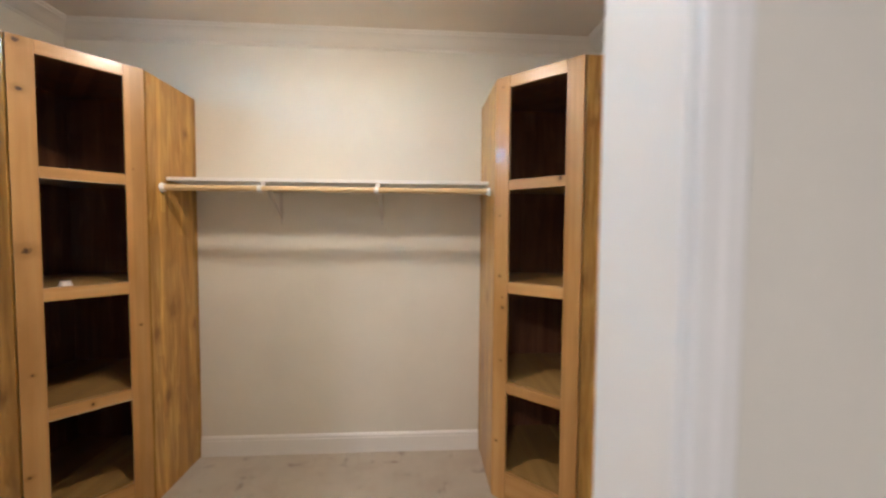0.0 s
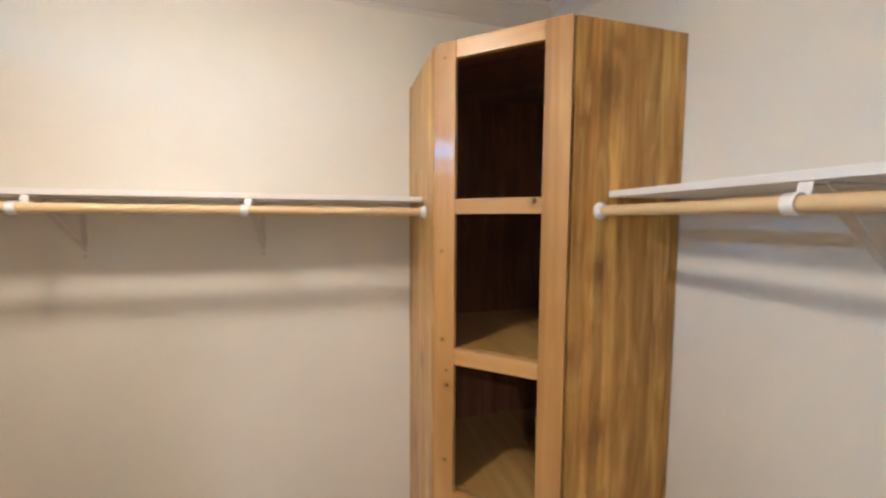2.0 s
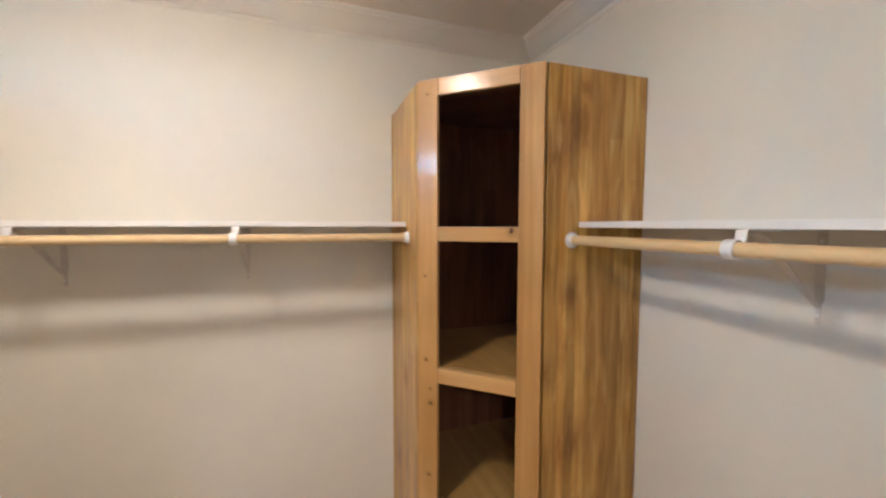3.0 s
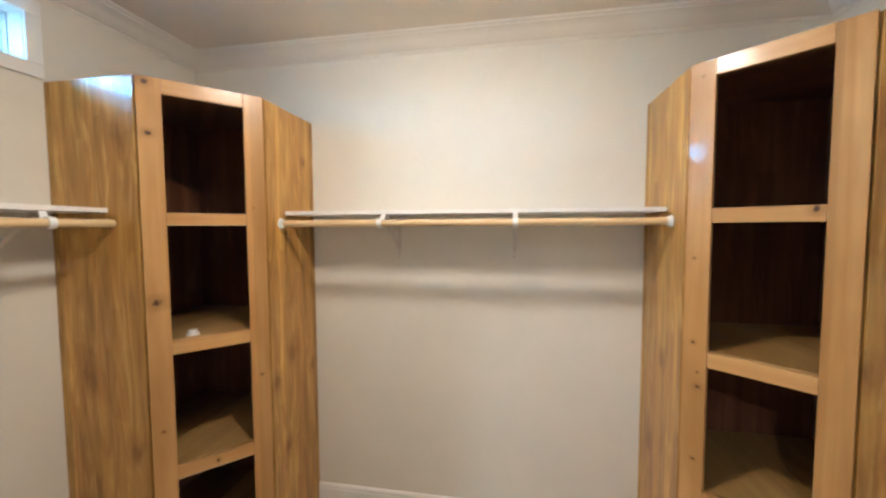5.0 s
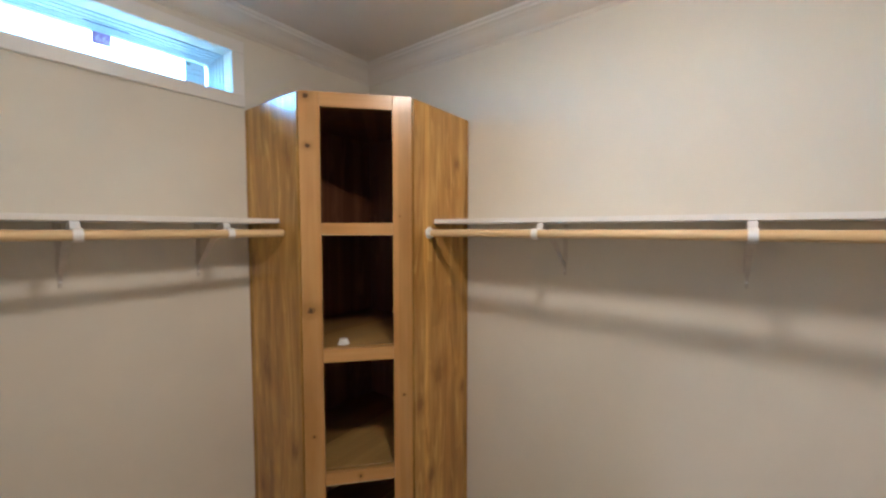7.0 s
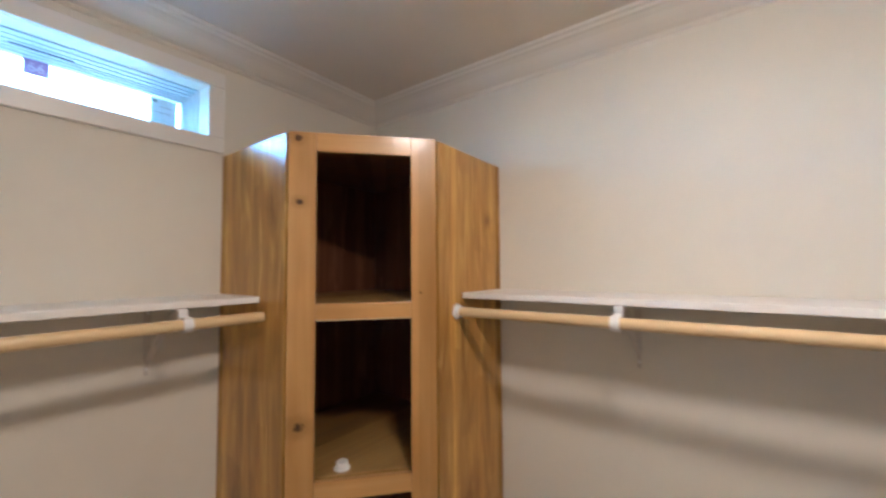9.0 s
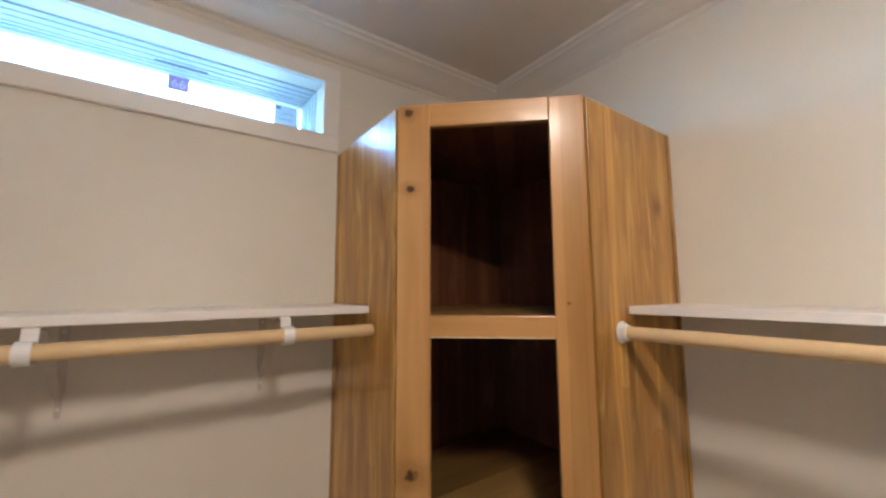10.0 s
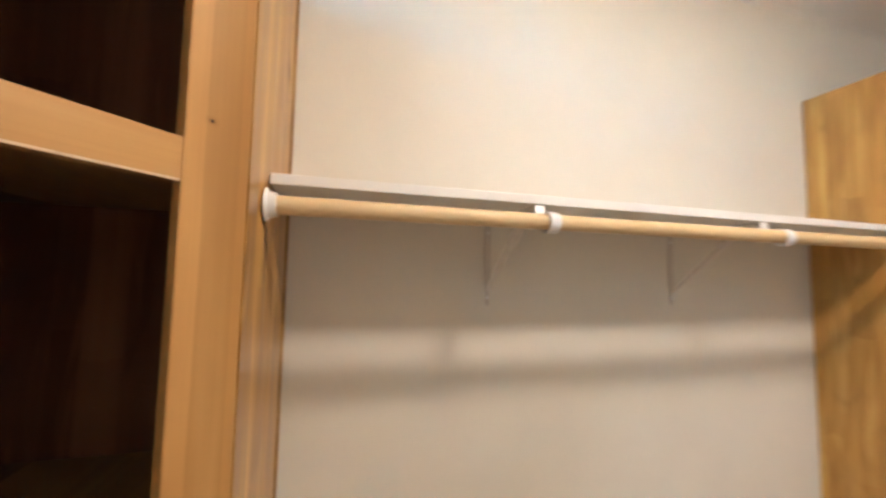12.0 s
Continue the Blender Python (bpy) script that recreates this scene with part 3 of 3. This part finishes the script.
    # face frame, drawn along the face from A to B
    face = Matrix(((along.x, -out.x, 0, A.x), (along.y, -out.y, 0, A.y), (0, 0, 1, 0), (0, 0, 0, 1)))
    sw = 0.081
    part("stile", box((0.0, 0.0, 0.0), (sw, 0.019, TOP_Z), 0.0022, 2), STILE[stiles[0]], cab, "honey pine stile", face)
    part("stile", box((0.0, 0.0, 0.0), (sw, 0.019, TOP_Z), 0.0022, 2), STILE[stiles[1]], cab, "honey pine stile", face @ (pose(length - sw, 0, 0) if side > 0 else pose(length - sw, -0.0025, 0, 0, 0, 2.2)))
    spans = ((0.0, OPEN_LOW), *((r[1], r[0]) for r in ROWS_Z), (OPEN_TOP, TOP_Z))
    for k, (z0, z1) in enumerate(spans):
        rail = part("rail", box((0.0, 0.0, 0.0), (length - 2 * sw - 0.0006, 0.0185, z1 - z0), 0.0018, 2), rails.get(k, RAIL), cab, "honey pine rail", face @ pose(sw + 0.0003, 0.0004, z0))
        if k in (1, 3) and side > 0:
            # thin pale strip on the rail's lower front edge
            part("pale_edge", box((0.001, -0.0006, 0.0004), (length - 2 * sw - 0.002, 0.003, 0.0030)), PALE_EDGE, rail, "thin pale strip along the lower edge")
    return cab


cabinet("tall honey pine corner cabinet with open shelves, below the window", (XL, YF), (0.429, -0.763), (0.733, -0.429), ("left_a", "left_b"), {1: RAIL_KNOT}, 1, "window")
cabinet("tall honey pine corner cabinet with open shelves, on the east wall", (XR, YF), (-0.417, -0.755), (-0.753, -0.447), ("right_a", "right_b"), {3: RAIL_END}, -1, "plain")


# ---- shelves, rods and brackets ----
def shelf(label, lo, hi):
    solid("shelf_board", box(lo, hi, 0.0015, 2), BOARD, label, "shelf")


shelf("white painted shelf board along the long wall", (-2.081, YF - DS, ZS - TS), (-0.327, YF - 0.001, ZS))
shelf("white painted shelf board below the window", (XL + 0.001, 2.79, ZS - TS), (XL + DS, 3.6455, ZS))
shelf("white painted shelf board along the plain side wall", (XR - DS, YN + 0.002, ZS - TS), (XR - 0.001, 3.6535, ZS))
solid("support_panel", box((XL + 0.016, 2.79, 0.0), (XL + DS - 0.004, 2.809, ZS - TS - 0.0005), 0.0015), BOARD, "white upright board carrying the end of the shelf", "panel")


def rod(label, a, b, caps):
    a, b = Vector(a), Vector(b)
    th = thing("closet_rod", label, "closet rod", Matrix.Translation(a) @ Matrix.Rotation(math.atan2((b - a).y, (b - a).x), 4, "Z"), "closet rods")
    n = (b - a).length
    part("dowel", tube(bmesh.new(), (0.002, 0, 0), (n - 0.002, 0, 0), ROD_R, 28), DOWEL, th, "pale wooden dowel", None, True)
    for at, s in caps:
        x = n if at else 0.0
        bm = bmesh.new()
        tube(bm, (x, 0, 0), (x + s * 0.004, 0, 0), 0.027, 28, 0.025)
        tube(bm, (x + s * 0.0035, 0, 0), (x + s * 0.017, 0, 0), 0.0215, 28, 0.019)
        part("rod_socket", bm, PLASTIC, th, "white plastic rod socket", None, True)


rod("pale wooden rod hung below the long wall's shelf", (-2.0785, YF - ROD_OUT - 0.012, ROD_Z), (-0.3295, YF - ROD_OUT - 0.018, ROD_Z - 0.003), ((0, 1), (1, -1)))
rod("pale wooden rod hung below the shelf under the window", (XL + ROD_OUT, 2.812, ROD_Z), (XL + ROD_OUT, 3.644, ROD_Z), ())
rod("pale wooden rod hung below the side wall's shelf", (XR - ROD_OUT, YN + 0.002, ROD_Z), (XR - ROD_OUT, 3.654, ROD_Z), ((1, -1),))


def bracket(out, cz):
    """A white steel shelf bracket; local x runs out from the wall, z = 0 at the shelf's underside."""
    br = thing("shelf_bracket", "white enamelled steel shelf and rod bracket", "bracket", None, "shelf brackets")
    leg = box((0.0008, -0.010, -0.172), (0.004, 0.010, -0.0005), 0.001)
    part("wall_leg", add_box(leg, (0.0008, -0.0055, -0.226), (0.0036, 0.0055, -0.170), 0.001), BRACE_SHADED, br, "painted leg with shade in its colour")
    part("shelf_arm", box((0.0042, -0.010, -0.0045), (DS - 0.006, 0.010, -0.0006), 0.001), STEEL, br)
    part("brace", ribbon([(0.005, -0.186), (0.018, -0.176), (0.09, -0.118), (0.15, -0.071), (0.22, -0.018), (0.245, -0.006)], 0.024, 0.0025, 0.007), BRACE_SHADED, br, "painted brace with shade in its colour")
    r = ROD_R + 0.0032
    arc = [(out + r * math.cos(radians(a)), cz + r * math.sin(radians(a))) for a in range(150, 499, 12)]
    part("rod_hook", ribbon([(DS - 0.0055, -0.0025), (DS - 0.002, -0.006), (DS + 0.001, -0.022)] + arc, 0.023, 0.0035), STEEL, br, "", None, True)
    for z in (-0.03, -0.205):
        part("screw", tube(bmesh.new(), (0.0042, 0, z), (0.006, 0, z), 0.0045, 12, 0.003), STEEL, br)
    return br


zb = ZS - TS
first = bracket(ROD_OUT + 0.0148, ROD_Z - zb - 0.0014)
first.matrix_world = pose(-1.573, YF, zb, 0, 0, -90)
copy_thing(first, pose(-0.953, YF, zb, 0, 0, -90))
side = bracket(ROD_OUT, ROD_Z - zb)
side.matrix_world = pose(XL, 3.01, zb)
for m in (pose(XL, 3.432, zb), pose(XR, 3.143, zb, 0, 0, 180)):
    copy_thing(side, m)

# ---- small things ----
socket = thing("rod_socket", "small white plastic rod socket lying on the cabinet shelf", "rod socket", pose(-2.335, 3.815, 1.166))
bm = bmesh.new()
tube(bm, (0, 0, 0.0), (0, 0, 0.004), 0.026, 28, 0.025)
tube(bm, (0, 0, 0.004), (0, 0, 0.022), 0.0205, 28, 0.0185)
part("cup", bm, PLASTIC, socket, "", None, True)


def ceiling_light(label, x, y, glow):
    light = thing("ceiling_light", label, "ceiling light", pose(x, y, ZC))
    part("base_plate", tube(bmesh.new(), (0, 0, -0.010), (0, 0, -0.0005), 0.106, 48, 0.108), PLASTIC, light, "", None, True)
    bm = bmesh.new()
    bmesh.ops.create_uvsphere(bm, u_segments=32, v_segments=16, radius=1.0)
    bmesh.ops.delete(bm, geom=[v for v in bm.verts if v.co.z > 0.01], context="VERTS")
    for v in bm.verts:
        v.co = Vector((v.co.x * 0.10, v.co.y * 0.10, v.co.z * 0.037 - 0.0105))
    part("shade", bm, glow, light, "glowing frosted glass dome", None, True)


ceiling_light("round flush light with a lit frosted dome on the closet ceiling", -1.24, 3.28, GLOW)
# added lamp, never in view: fills the hall in place of its daylight
ceiling_light("unseen dome light added on the hall ceiling in place of daylight", -1.3, 0.9, HALL_FILL)
